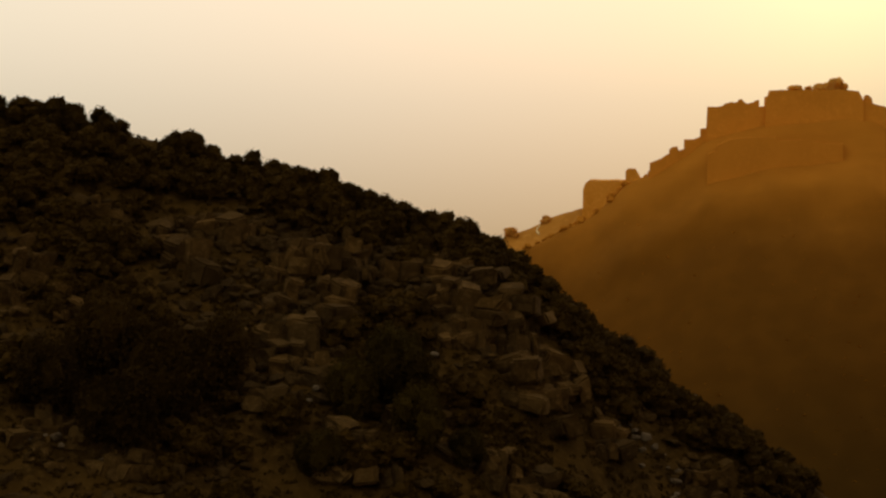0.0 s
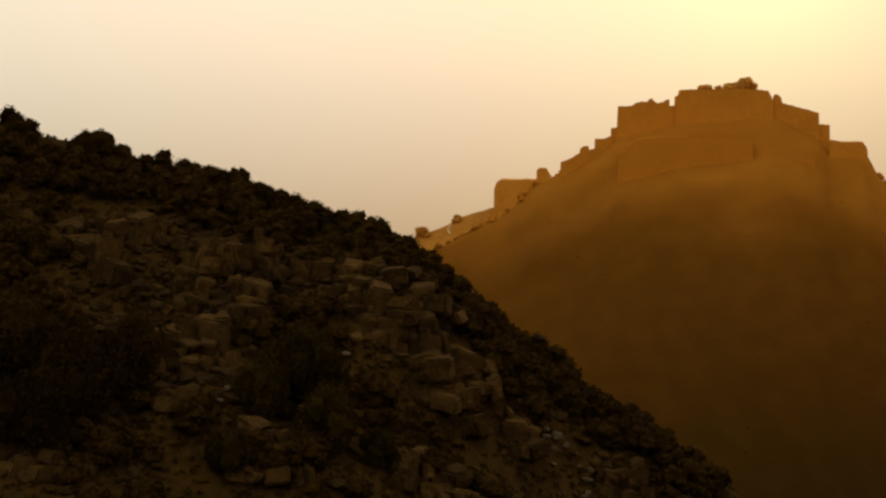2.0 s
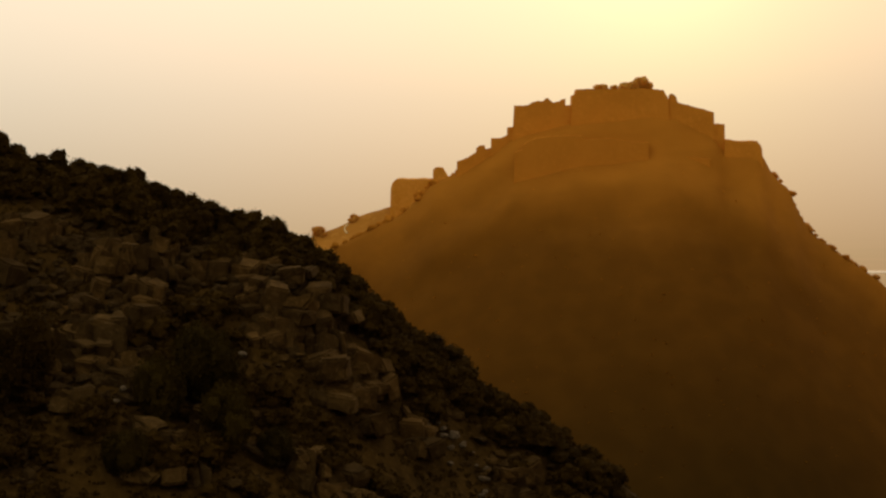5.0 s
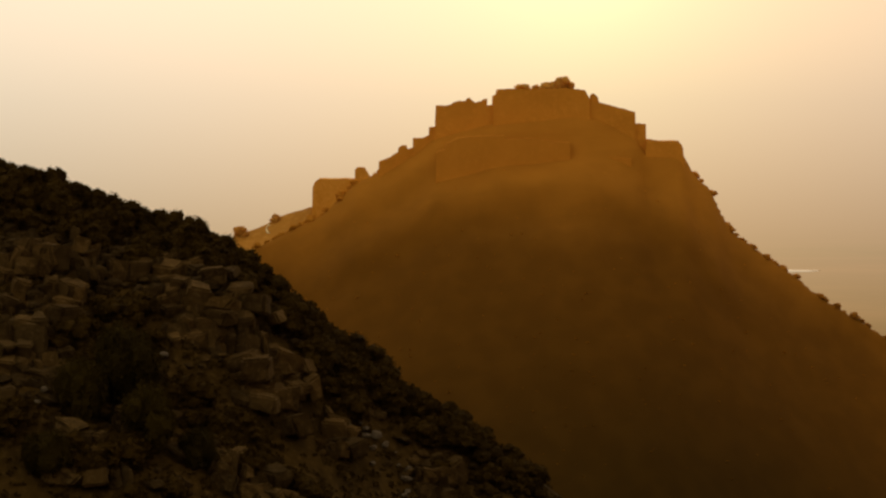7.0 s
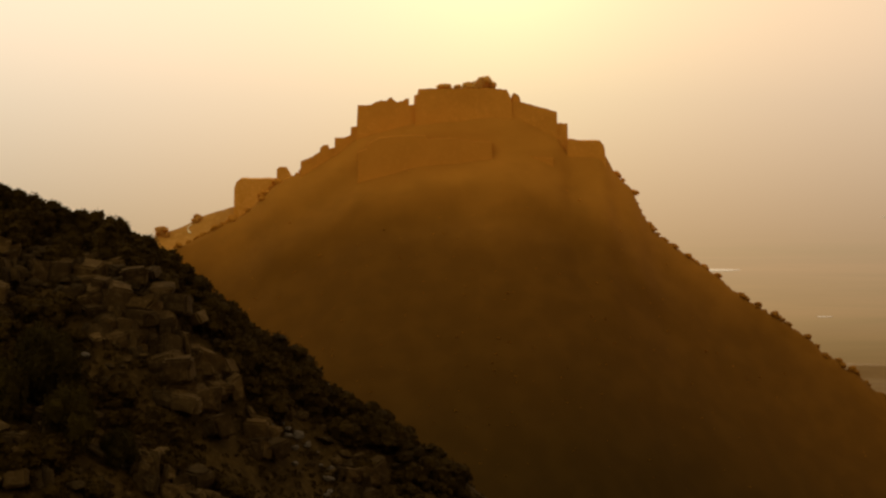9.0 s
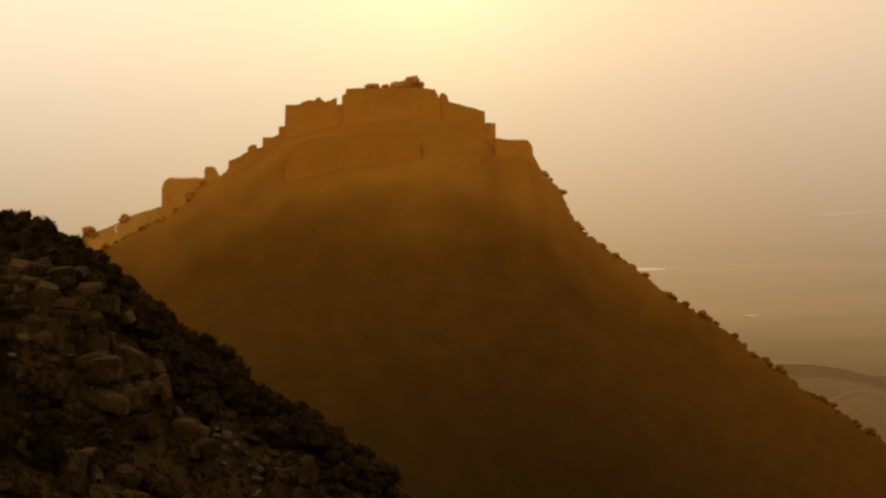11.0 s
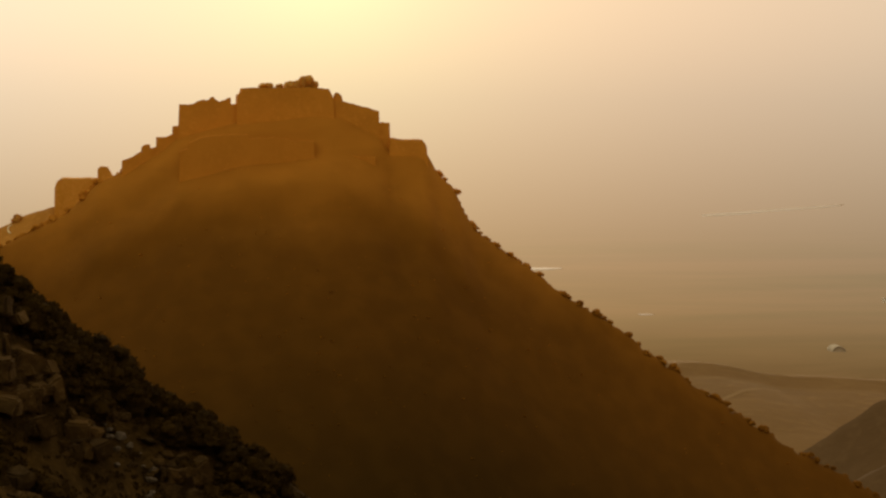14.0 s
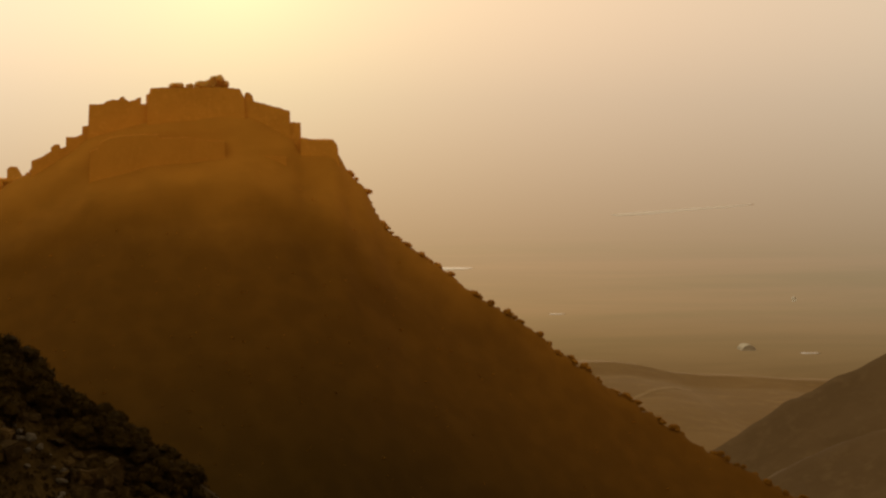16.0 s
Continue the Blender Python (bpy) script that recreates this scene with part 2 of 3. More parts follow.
def grid_mesh(name, xs, ys, height, material):
    X, Y = np.meshgrid(xs, ys)
    Z = height(X, Y)
    nx, ny = len(xs), len(ys)
    idx = np.arange(nx * ny).reshape(ny, nx)
    faces = np.stack([idx[:-1, :-1], idx[:-1, 1:], idx[1:, 1:], idx[1:, :-1]], -1).reshape(-1, 4)
    return mesh_of(name, np.stack([X, Y, Z], -1).reshape(-1, 3).tolist(), faces.tolist(), material)


def profile(points, x):
    px, pz = zip(*points)
    return np.interp(x, px, pz)


# ---- landforms ----
NEAR_RIDGE = [(-78.6, 151.4), (-65, 150.4), (-56.4, 149.2), (-51.9, 148.7), (-47, 147.6), (-43, 146.4), (-38.6, 145.2), (-34.6, 144.4), (-29.7, 143.1), (-25.2, 141.1),
              (-21.7, 139.9), (-19, 139.2), (-16.8, 138.0), (-12.8, 135.3), (-7.9, 131.6), (-3, 127.4), (4.5, 122.7), (9.4, 118.7), (19.2, 110.8), (60, 70)]
CASTLE_RIDGE = [(-82.6, 94.4), (-48.6, 113.2), (-34.4, 120.3), (-30.1, 122.4), (-21.6, 130.5), (-15.8, 133), (-7.5, 138.1), (-1.8, 142.9), (12.6, 146.7), (32.2, 148.9), (38.3, 148.2),
                (47.8, 143.5), (50.5, 139.8), (58.5, 139.8), (60.6, 136.6), (62.3, 133), (64.6, 130.2), (67.4, 126.6), (69.4, 122.8), (71.4, 119.2), (73.6, 116.8), (77.4, 114.2), (81, 111.6), (87.6, 106.4),
                (97.5, 99.3), (121, 83.1), (147.8, 64.5), (172, 51.4), (207.3, 33.9), (300, -10)]
SPUR_RIDGE = [(-160, 100), (-84.7, 108.3), (-64.1, 109.7), (-56.6, 113.2), (-49.8, 115.8), (-45, 118.2), (-37.1, 120.8), (-27.6, 120.3), (-21.3, 126.5), (-3.8, 129.7), (60, 120)]
EAST_RIDGE = [(150, -28), (185, -3), (205, 10.5), (225, 23.2), (233, 27.8), (238, 31.3), (243, 34.2), (251, 39.8), (261, 43.9), (268, 48.6), (278, 51.9), (288, 57.2), (306, 68), (346.7, 85), (520, 136)]
EAST_SPUR = [(150, -30), (200, 6), (215.4, 16.8), (225, 22.2), (245, 32), (268.4, 39.5), (300, 47), (520, 90)]
LOW_RIDGE = [(100, -8), (188, 3.5), (219.5, 12.2), (245, 17.2), (262, 17.2), (277, 15.2), (291, 11.4), (309, 9.6), (333, 9.0), (354, 6.8), (428, 4.0), (620, -6)]


def near_height(x, y):
    """Rocky hillside that faces the camera, its crest along y = 220."""
    d = 220 - y
    d = d + np.clip(d / 8, 0, 1) * 2.5 * fbm(x * 0.05, y * 0.02, 2, 3)
    front = np.maximum(d, 0)
    z = profile(NEAR_RIDGE, x) - 0.62 * front - 0.45 * np.maximum(-d, 0)
    z = z + np.minimum(front / 6, 1) * (1.5 * fbm(x * 0.13, y * 0.13, 3, 11) + 0.8 * np.abs(fbm(x * 0.4, y * 0.4, 3, 17)))
    return z + 0.25 * fbm(x * 0.8, y * 0.8, 3, 23) + 0.2


RIDGE_X = np.arange(-260.0, 420.0, 2.0)


def softened(reach):
    """The castle hill's crest line, averaged over a reach to either side."""
    lags = np.arange(-3 * reach, 3 * reach + 1, 2.0)
    weight = np.exp(-(lags / reach) ** 2)
    return sum(w * profile(CASTLE_RIDGE, RIDGE_X + q) for w, q in zip(weight, lags)) / weight.sum()


BROAD_RIDGE = softened(20.0)


def castle_height(x, y):
    """Steep castle hill: terraces and cliff bands under the walls, broad slopes below, a lumpy overgrown crest to the east."""
    d = 700 - y
    front, back = np.maximum(d, 0), np.maximum(-d, 0)
    band = np.exp(-((x - 20) / 42.0) ** 2)
    drop = 0.85 * front + band * (5.5 / (1 + np.exp(-(front - 9 - 3 * fbm(x * 0.06, 0 * x, 3, 5)) * 1.3)) + 7 / (1 + np.exp(-(front - 24 - 5 * fbm(x * 0.04, 0 * x + 3, 3, 9)) * 0.9)) - 0.30 * np.minimum(front, 30))
    gully = np.minimum(front / 40, 1) * (1.6 * fbm(x * 0.014 + y * 0.012, y * 0.016, 3, 33))
    blend = np.clip((front - 4) / 45, 0, 1)
    crest = profile(CASTLE_RIDGE, x) * (1 - blend) + np.interp(x, RIDGE_X, BROAD_RIDGE) * blend
    lumps = np.clip((x - 60) / 6, 0, 1) * np.exp(-((700.5 - y) / 5) ** 2) * 2.9 * np.abs(fbm(x * 0.17, y * 0.17, 3, 45))
    z = crest - drop + gully - 0.75 * back + lumps
    return z + np.minimum(0.3 + front / 12, 1) * 0.45 * fbm(x * 0.13, y * 0.13, 3, 37)


def spur_height(x, y):
    d = np.abs(785 - y)
    return profile(SPUR_RIDGE, x) - 0.6 * d + np.minimum(d / 8, 1) * 1.5 * fbm(x * 0.08, y * 0.08, 3, 41) + 0.4 * fbm(x * 0.3, y * 0.3, 3, 43)


def east_height(x, y):
    """A ridge with a lower spur before it, and the shallow hollow between the two."""
    d, e = np.abs(1000 - y), np.abs(925 - y)
    ridge = profile(EAST_RIDGE, x) - 0.42 * d
    fore = profile(EAST_SPUR, x) - 0.34 * e
    rough = np.minimum(d / 25, 1) * np.minimum(e / 25, 1) * 4 * fbm(x * 0.018, y * 0.014, 3, 51)
    return np.maximum(ridge, fore) + rough + 1.2 * fbm(x * 0.16, y * 0.16, 4, 53)


def low_height(x, y):
    d = np.abs(1400 - y)
    return profile(LOW_RIDGE, x) - np.where(y < 1400, 0.07 * np.minimum(d, 36) + 0.012 * d + 0.00010 * d ** 2, 0.05 * d + 0.0006 * d ** 2) + 1.3 * fbm(x * 0.012, y * 0.010, 3, 61)


def plain_height(x, y):
    far = np.clip((np.hypot(x, y) - 900) / 900, 0, 1)
    return far * (1.2 * fbm(x * 0.004, y * 0.003, 3, 71)) - 1.0


def viewpoint_height(x, y):
    """Mountainside under the viewer, out of view; added to shade the near hill too."""
    rough = np.minimum(np.hypot(x, y) / 80, 1)
    return 148.35 - 1.0 * np.maximum(y - 1.5, 0) + 0.5 * np.maximum(-y - 4, 0) + rough * 9 * fbm(x * 0.02, y * 0.02, 4, 81) - 0.0004 * x ** 2


def span(a, b, step):
    return np.linspace(a, b, int(round((b - a) / step)) + 1)


ground = tagged(new("ground", grid_mesh("ground", span(-2200, 2200, 40), span(-1200, 1150, 40), plain_height, M_PLAIN)), "wide pale valley floor of hazy fields", "ground", kind="structure")
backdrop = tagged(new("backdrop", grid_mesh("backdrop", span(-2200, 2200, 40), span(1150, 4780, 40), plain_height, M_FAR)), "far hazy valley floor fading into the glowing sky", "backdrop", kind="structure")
low_hill = tagged(new("low_hills", grid_mesh("low_hills", span(120, 600, 5), span(1020, 1640, 5), low_height, M_FOOTHILL)), "low rolling grassy foothills in evening haze", "hill", kind="structure")
east_hill = tagged(new("valley_side_hill", grid_mesh("valley_side_hill", span(150, 520, 2.5), span(640, 1320, 4), east_height, M_EAST)), "brown scrub-covered hill across the valley", "hill", kind="structure")
spur = tagged(new("saddle_spur", grid_mesh("saddle_spur", span(-160, 60, 1.2), span(640, 960, 2.5), spur_height, M_SPUR)), "hazy ochre saddle behind the castle hill", "hill", kind="structure")
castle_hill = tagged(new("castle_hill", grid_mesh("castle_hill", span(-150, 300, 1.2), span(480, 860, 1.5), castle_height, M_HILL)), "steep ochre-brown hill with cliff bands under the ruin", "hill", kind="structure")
viewpoint = tagged(new("viewpoint_mountain", grid_mesh("viewpoint_mountain", span(-600, 600, 8), span(-600, 110, 8), viewpoint_height, M_NEAR_SOIL)), "unseen dark scrubby mountainside at the viewpoint", "hill", kind="structure")
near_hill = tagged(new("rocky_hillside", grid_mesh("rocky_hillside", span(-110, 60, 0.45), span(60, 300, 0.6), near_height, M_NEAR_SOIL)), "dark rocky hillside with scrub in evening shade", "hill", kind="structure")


# ---- the ruined castle ----
def wall_bmesh(top, y, depth, foot, lean=0.0, seed=1, step=0.7, rough=0.18):
    """A solid stretch of ruined wall: a jagged top line, a foot that follows the ground, real thickness."""
    x0, x1 = top[0][0], top[-1][0]
    n = max(2, int((x1 - x0) / step) + 1)
    xs = sorted(set([round(float(v), 3) for v in np.linspace(x0, x1, n)] + [p[0] for p in top]))
    rng = random.Random(seed)
    bm = bmesh.new()
    cols = []
    for x in xs:
        t = float(profile(top, x)) + rng.uniform(-rough, rough) * 0.6
        f = min(foot, t - 0.6)
        rows = 5
        front, rear = [], []
        for r in range(rows + 1):
            u = r / rows
            z = f + (t - f) * u
            jut = 0.12 * noise.noise(Vector((x * 0.35, z * 0.9, seed)))
            edge = (x - (x0 + x1) / 2) / max(0.1, (x1 - x0) / 2)
            front.append(bm.verts.new((x + edge * lean * (1 - u), y - lean * (1 - u) + jut, z)))
            rear.append(bm.verts.new((x + edge * lean * (1 - u), y + depth, z)))
        cols.append((front, rear))
    for (fa, ra), (fb, rb) in zip(cols, cols[1:]):
        for r in range(len(fa) - 1):
            bm.faces.new((fa[r], fb[r], fb[r + 1], fa[r + 1]))
            bm.faces.new((ra[r + 1], rb[r + 1], rb[r], ra[r]))
        bm.faces.new((fa[-1], fb[-1], rb[-1], ra[-1]))
        bm.faces.new((fa[0], ra[0], rb[0], fb[0]))
    for (f, r), flip in ((cols[0], True), (cols[-1], False)):
        for k in range(len(f) - 1):
            q = (f[k], f[k + 1], r[k + 1], r[k])
            bm.faces.new(q if flip else q[::-1])
    bmesh.ops.recalc_face_normals(bm, faces=bm.faces)
    return bm


keep = tagged(new("castle_keep"), "ruined limestone castle keep on the summit, tinted honey by haze", "castle")
KEEP_PARTS = [
    ("curtain_wall", [(-1.8, 149.3), (1.6, 149.3), (2.2, 149.8), (2.9, 150.2), (4.4, 150.4), (5.6, 150.4), (6.0, 151.1), (6.7, 151.2), (7.2, 150.5), (8.2, 150.0), (9.0, 150.2), (9.8, 150.3), (11.0, 149.4), (12.6, 149.3)], 697, 6, 138, 0.5),
    ("merlon", [(9.4, 150.2), (9.9, 150.7), (11.0, 151.0)], 697.2, 2.5, 149, 0.0),
    ("donjon", [(12.6, 151.7), (13.4, 152), (13.7, 153.4), (30.5, 153.5), (32.2, 153.5), (35.4, 153.1), (36.2, 151.4), (36.5, 150.3)], 696, 22, 138, 0.4),
    ("east_wall", [(36.5, 150.6), (38.3, 150.3), (43.3, 148.9), (47.8, 147.7)], 696.5, 16, 136, 0.4),
    ("merlon", [(36.5, 150.9), (36.7, 151.8), (37.1, 152.2), (37.9, 152.1), (38.5, 151.4), (38.8, 150.2)], 697, 2, 149.5, 0.0),
    ("corner_turret", [(47.8, 144.6), (48.9, 144.8), (50.5, 144.6)], 696.8, 9, 134, 0.2),
    ("lower_bastion", [(50.5, 140.8), (51.8, 140.9), (53.2, 140.5), (57.4, 140.5), (58.5, 140.4), (59.3, 139.5), (59.7, 138.4)], 695.5, 14, 128, 0.7),
    ("west_buttress", [(-3.5, 143.8), (-1.8, 143.9)], 697.5, 5, 136, 0.2),
    ("outer_curtain", [(-1.6, 137.8), (0.4, 138.6), (0.8, 139.9), (3.5, 141.2), (9.0, 141.8), (15.0, 141.9), (15.6, 141.0), (22.0, 141.2), (26.5, 140.4), (31.2, 140.2)], 687.5, 9, 120, 0.6),
    ("outer_curtain", [(31.2, 137.6), (38.0, 137.0), (46.5, 136.2)], 690.5, 6, 120, 0.4),
    ("stepped_wall", [(-7.5, 141.1), (-5.5, 141.1), (-3.5, 141.8)], 697.5, 5, 133, 0.2),
]
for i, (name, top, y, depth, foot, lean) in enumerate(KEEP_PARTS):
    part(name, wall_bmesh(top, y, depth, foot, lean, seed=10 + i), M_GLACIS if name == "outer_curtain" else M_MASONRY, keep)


def ruin(name, label, top, y, depth, foot, lean, seed, category="ruin", material=M_MASONRY):
    ob = part(name, wall_bmesh(top, y, depth, foot, lean, seed), material)
    return tagged(ob, label, category)


ruin("wall_fragment", "broken upright stump of castle wall on the slope", [(-11.2, 138.7), (-10.5, 139.3), (-9.1, 139.4), (-8.9, 138.4)], 698, 2.5, 132, 0.1, 31)
ruin("outer_wall", "crumbling outer castle wall climbing the ridge", [(-16, 135.4), (-13.3, 136.3), (-12.3, 137.1), (-11.2, 137.6)], 698, 3, 128, 0.2, 32, "wall")
ruin("wall_remnant", "low remnant of castle wall beside the keep", [(-8.9, 138.4), (-7.5, 138.7)], 698, 3, 132, 0.1, 33)
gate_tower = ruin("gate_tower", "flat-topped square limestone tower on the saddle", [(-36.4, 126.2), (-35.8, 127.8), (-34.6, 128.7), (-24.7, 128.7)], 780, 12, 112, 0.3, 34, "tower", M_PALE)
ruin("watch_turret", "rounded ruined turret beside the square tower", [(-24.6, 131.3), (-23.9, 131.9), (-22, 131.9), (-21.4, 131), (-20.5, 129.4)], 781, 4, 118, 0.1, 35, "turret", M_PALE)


# ---- shrubs and trees ----
def crown_bmesh(seed, width, height, leaves, leaf, squat=True, heart_size=0.86):
    """An uneven crown of small leaves set round several lobes."""
    rng = random.Random(seed)
    lobes = []
    for k in range(rng.randint(9, 13)):
        a, r = rng.uniform(0, math.tau), rng.uniform(0.05, 0.34) * width
        s = rng.uniform(0.18, 0.30)
        lift = rng.uniform(0.05, 0.55) * (1.35 - 1.7 * r / width) if squat else rng.uniform(0.35, 0.72)
        if k == 0:
            r, s, lift = 0.08 * width, 0.25, 0.6
        lobes.append((Vector((r * math.cos(a), r * math.sin(a), height * lift)), s * width, s * height * rng.uniform(1.0, 1.35)))
    bm = bmesh.new()
    for c, rw, rh in lobes:
        heart = bmesh.ops.create_icosphere(bm, subdivisions=2, radius=1.0)["verts"]
        for v in heart:
            q = heart_size + 0.42 * noise.noise(v.co * 1.9 + c * 3) + 0.22 * noise.noise(v.co * 5 + c)
            v.co = c + Vector((v.co.x * rw * q, v.co.y * rw * q, v.co.z * rh * q))
            v.co.z = max(v.co.z, 0.02 * height)
    for k in range(leaves):
        c, rw, rh = rng.choice(lobes)
        v = Vector((rng.gauss(0, 1), rng.gauss(0, 1), rng.gauss(0, 1))).normalized()
        q = rng.uniform(0.78, 1.14)
        p = c + Vector((v.x * rw * q, v.y * rw * q, v.z * rh * q))
        p.z = max(p.z, 0.03 * height)
        s = leaf * rng.uniform(0.6, 1.5)
        e = Euler((rng.uniform(0, 3.1), rng.uniform(0, 3.1), rng.uniform(0, 6.2))).to_matrix()
        bm.faces.new([bm.verts.new(p + e @ Vector(o) * s) for o in ((-0.5, 0, 0), (0, -0.32, 0.08), (0.55, 0, 0), (0, 0.32, 0.08))])
    bm.verts.index_update()
    return bm


def trunk_bmesh(seed, height, radius, stems):
    """Tapered, forking stems."""
    rng = random.Random(seed)
    bm = bmesh.new()
    for s in range(stems):
        a = rng.uniform(0, math.tau)
        tip = Vector((math.cos(a), math.sin(a), 0)) * height * rng.uniform(0.15, 0.45)
        rings = []
        for k in range(5):
            u = k / 4
            c = tip * u * u + Vector((rng.uniform(-0.04, 0.04) * height, 0, height * u - 0.25 * (k == 0)))
            r = radius * (1 - 0.75 * u)
            rings.append([bm.verts.new(c + Vector((r * math.cos(q * math.tau / 6), r * math.sin(q * math.tau / 6), 0))) for q in range(6)])
        for lo, hi in zip(rings, rings[1:]):
            for q in range(6):
                bm.faces.new((lo[q], lo[(q + 1) % 6], hi[(q + 1) % 6], hi[q]))
        bm.faces.new(rings[-1])
    return bm


def plant(name, seed, width, height, leaves, leaf, material, label, category, group, squat=True, heart_size=0.86):
    ob = tagged(new(name), label, category, group)
    part("trunk", trunk_bmesh(seed, height * 0.6, 0.03 * width, 4), M_BARK, ob)
    part("crown", crown_bmesh(seed + 7, width, height, leaves, leaf, squat, heart_size), material, ob)
    return ob


KINDS = [plant("shrub", 150 + k, 3.4, 2.0 + 0.25 * (k % 3), 2300, 0.15, M_LEAF, "dense dark evergreen shrub on the rocky hillside", "shrub", "shrubs on the hillside") for k in range(6)]
used = set()


def put_plant(kinds, k, x, y, height, size, squash=1.0, rng=random, sink=0.35):
    z = float(height(np.array(x), np.array(y)))
    m = Matrix.LocRotScale((x, y, z - sink * size), Euler((0, 0, rng.uniform(0, 6.28))), (size, size, size * squash))
    ob = kinds[k % len(kinds)]
    if ob.name in used:
        ob = copy_thing(ob, m)
        ob.matrix_basis = m
    else:
        used.add(ob.name)
        ob.matrix_basis = m
    return ob


rng = random.Random(5)
# along the crest
x, k = -74.0, 0
while x < 22:
    put_plant(KINDS, k, x, 219 + rng.uniform(-3.5, 1.0), near_height, rng.uniform(0.4, 0.72), rng.uniform(0.85, 1.15), rng)
    x += rng.uniform(0.4, 0.9)
    k += 1
# larger ones that stand out on the skyline
for j in range(34):
    x = -22 + 44 * j / 33 + rng.uniform(-0.5, 0.5)
    put_plant(KINDS, k, x, 218.5 + rng.uniform(-2.5, 1), near_height, rng.uniform(0.8, 1.15), 0.9, rng)
    k += 1
for x, y, s in ((-41.6, 219.5, 1.15), (-42.8, 219.6, 0.8), (-39.6, 219.5, 0.85), (-37.8, 219, 0.7), (-36.4, 219.4, 0.8), (-34.8, 219.5, 0.85), (-33.6, 219, 0.7), (-39.2, 219, 0.7), (-47.2, 219.5, 0.8), (-55, 219, 0.9), (-52.2, 219, 0.95), (-53.6, 219.4, 0.85), (-57.2, 219.4, 0.85), (-32.2, 219, 0.85), (-29.5, 219, 0.8), (-24.6, 219, 0.9), (-19.4, 219, 0.9), (-60, 219, 0.75), (-43, 219, 0.75), (-66, 219, 0.85), (-33, 219.4, 0.77), (-31.6, 219.4, 0.72), (-30.4, 219.4, 0.81), (-28.6, 219.4, 0.77), (-27.2, 219.4, 0.77), (-25.8, 219.4, 0.81), (-23.4, 219.4, 0.85), (-22.2, 219.4, 0.81), (-21, 219.4, 0.81), (-20, 219.4, 0.72), (-51, 219.4, 0.95), (-48.6, 219.4, 0.95), (-18.2, 219.4, 0.75), (-17.0, 219.4, 0.85)):
    put_plant(KINDS, k, x, y, near_height, s, 1.1, rng)
    k += 1
# thickets on the face, too dense to count: centre, half axes, number
def thicket_mesh(spots):
    pats = []
    for k in range(5):
        bm = crown_bmesh(400 + k, 3.4, 2.2, 620, 0.36)
        pats.append((np.array([v.co[:] for v in bm.verts]), [[v.index for v in f.verts] for f in bm.faces]))
        bm.free()
    rows, faces, base = [], [], 0
    for k, (x, y, s, turn) in enumerate(spots):
        c, q = math.cos(turn) * s, math.sin(turn) * s
        m = np.array([[c, -q, 0], [q, c, 0], [0, 0, s * 0.95]])
        faces += [[i + base for i in f] for f in pats[k % 5][1]]
        base += len(pats[k % 5][0])
        rows.append(pats[k % 5][0] @ m.T + np.array([x, y, float(near_height(np.array(x), np.array(y))) - 0.05]))
    v = np.concatenate(rows)
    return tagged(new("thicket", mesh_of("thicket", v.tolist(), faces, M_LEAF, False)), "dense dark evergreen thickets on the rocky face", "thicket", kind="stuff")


spots = []
for cx, cy, rx, ry, num in ((-40, 195, 6.5, 6, 34), (-24.1, 203, 3.2, 6, 24), (-15, 200.5, 7, 1.8, 46), (-8, 215, 5, 3.5, 30), (0, 213, 8, 6, 44), (-26, 194, 5, 3, 16), (-45.5, 201, 4, 4, 16), (-28, 215.5, 9, 2.2, 24), (-50, 213, 7, 4, 30), (-47, 207, 5, 3, 20), (-36, 216.5, 14, 2.0, 36), (-36, 188, 5, 4, 18), (-52, 205, 4, 5, 18), (-46, 193, 5, 4, 14), (-22, 192, 4, 2.5, 9), (-13, 217, 9, 2.4, 60), (-5, 216, 6, 3, 30), (-34, 217.5, 10, 1.6, 24)):
    for j in range(num):
        a, r = rng.uniform(0, math.tau), math.sqrt(rng.random())
        spots.append((cx + rx * r * math.cos(a), cy + ry * r * math.sin(a), rng.uniform(0.5, 1.0), rng.uniform(0, 6.28)))
spots = [p for p in spots if math.hypot((p[0] + 3.8) / 3, (p[1] - 212.5) / 4) > 1]
thicket_mesh(spots)

# larger evergreen oaks that stand on the face as dark masses
OAKS = [plant("evergreen_oak", 450 + k, 6.0, 6.6, 9000, 0.26, M_LEAF, "broad dark evergreen oak on the rocky hillside", "tree", "oaks on the hillside", False, 0.66) for k in range(3)]
for k, (x, y, s, h) in enumerate(((-43.2, 194, 1.05, 1.15), (-38.4, 193, 1.1, 1.15), (-40.6, 189, 1.0, 1.0), (-35.2, 196, 0.85, 0.95), (-45.8, 190.5, 0.85, 0.9))):
    put_plant(OAKS, k, x, y, near_height, s, h / s, rng, 0.9)
# more oaks, with the glare-tinted leaf colour
GLARE_OAKS = [plant("olive_tree", 470 + k, 6.0, 6.6, 7000, 0.26, M_GLARE_LEAF, "evergreen oak among rocks, crown greened by lens glare", "tree", "olive trees on the hillside", False, 0.8) for k in range(2)]
for k, (x, y, s, h) in enumerate(((-23.0, 199, 1.0, 1.05), (-25.2, 196, 0.7, 0.8), (-20.6, 195.5, 0.75, 0.8), (-27.5, 190, 0.6, 0.6), (-17.2, 196.5, 0.5, 0.5))):
    put_plant(GLARE_OAKS, k, x, y, near_height, s, h / s, rng, 0.9)

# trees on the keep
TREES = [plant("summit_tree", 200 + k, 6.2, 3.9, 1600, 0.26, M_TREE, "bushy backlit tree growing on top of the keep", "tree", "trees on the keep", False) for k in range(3)]
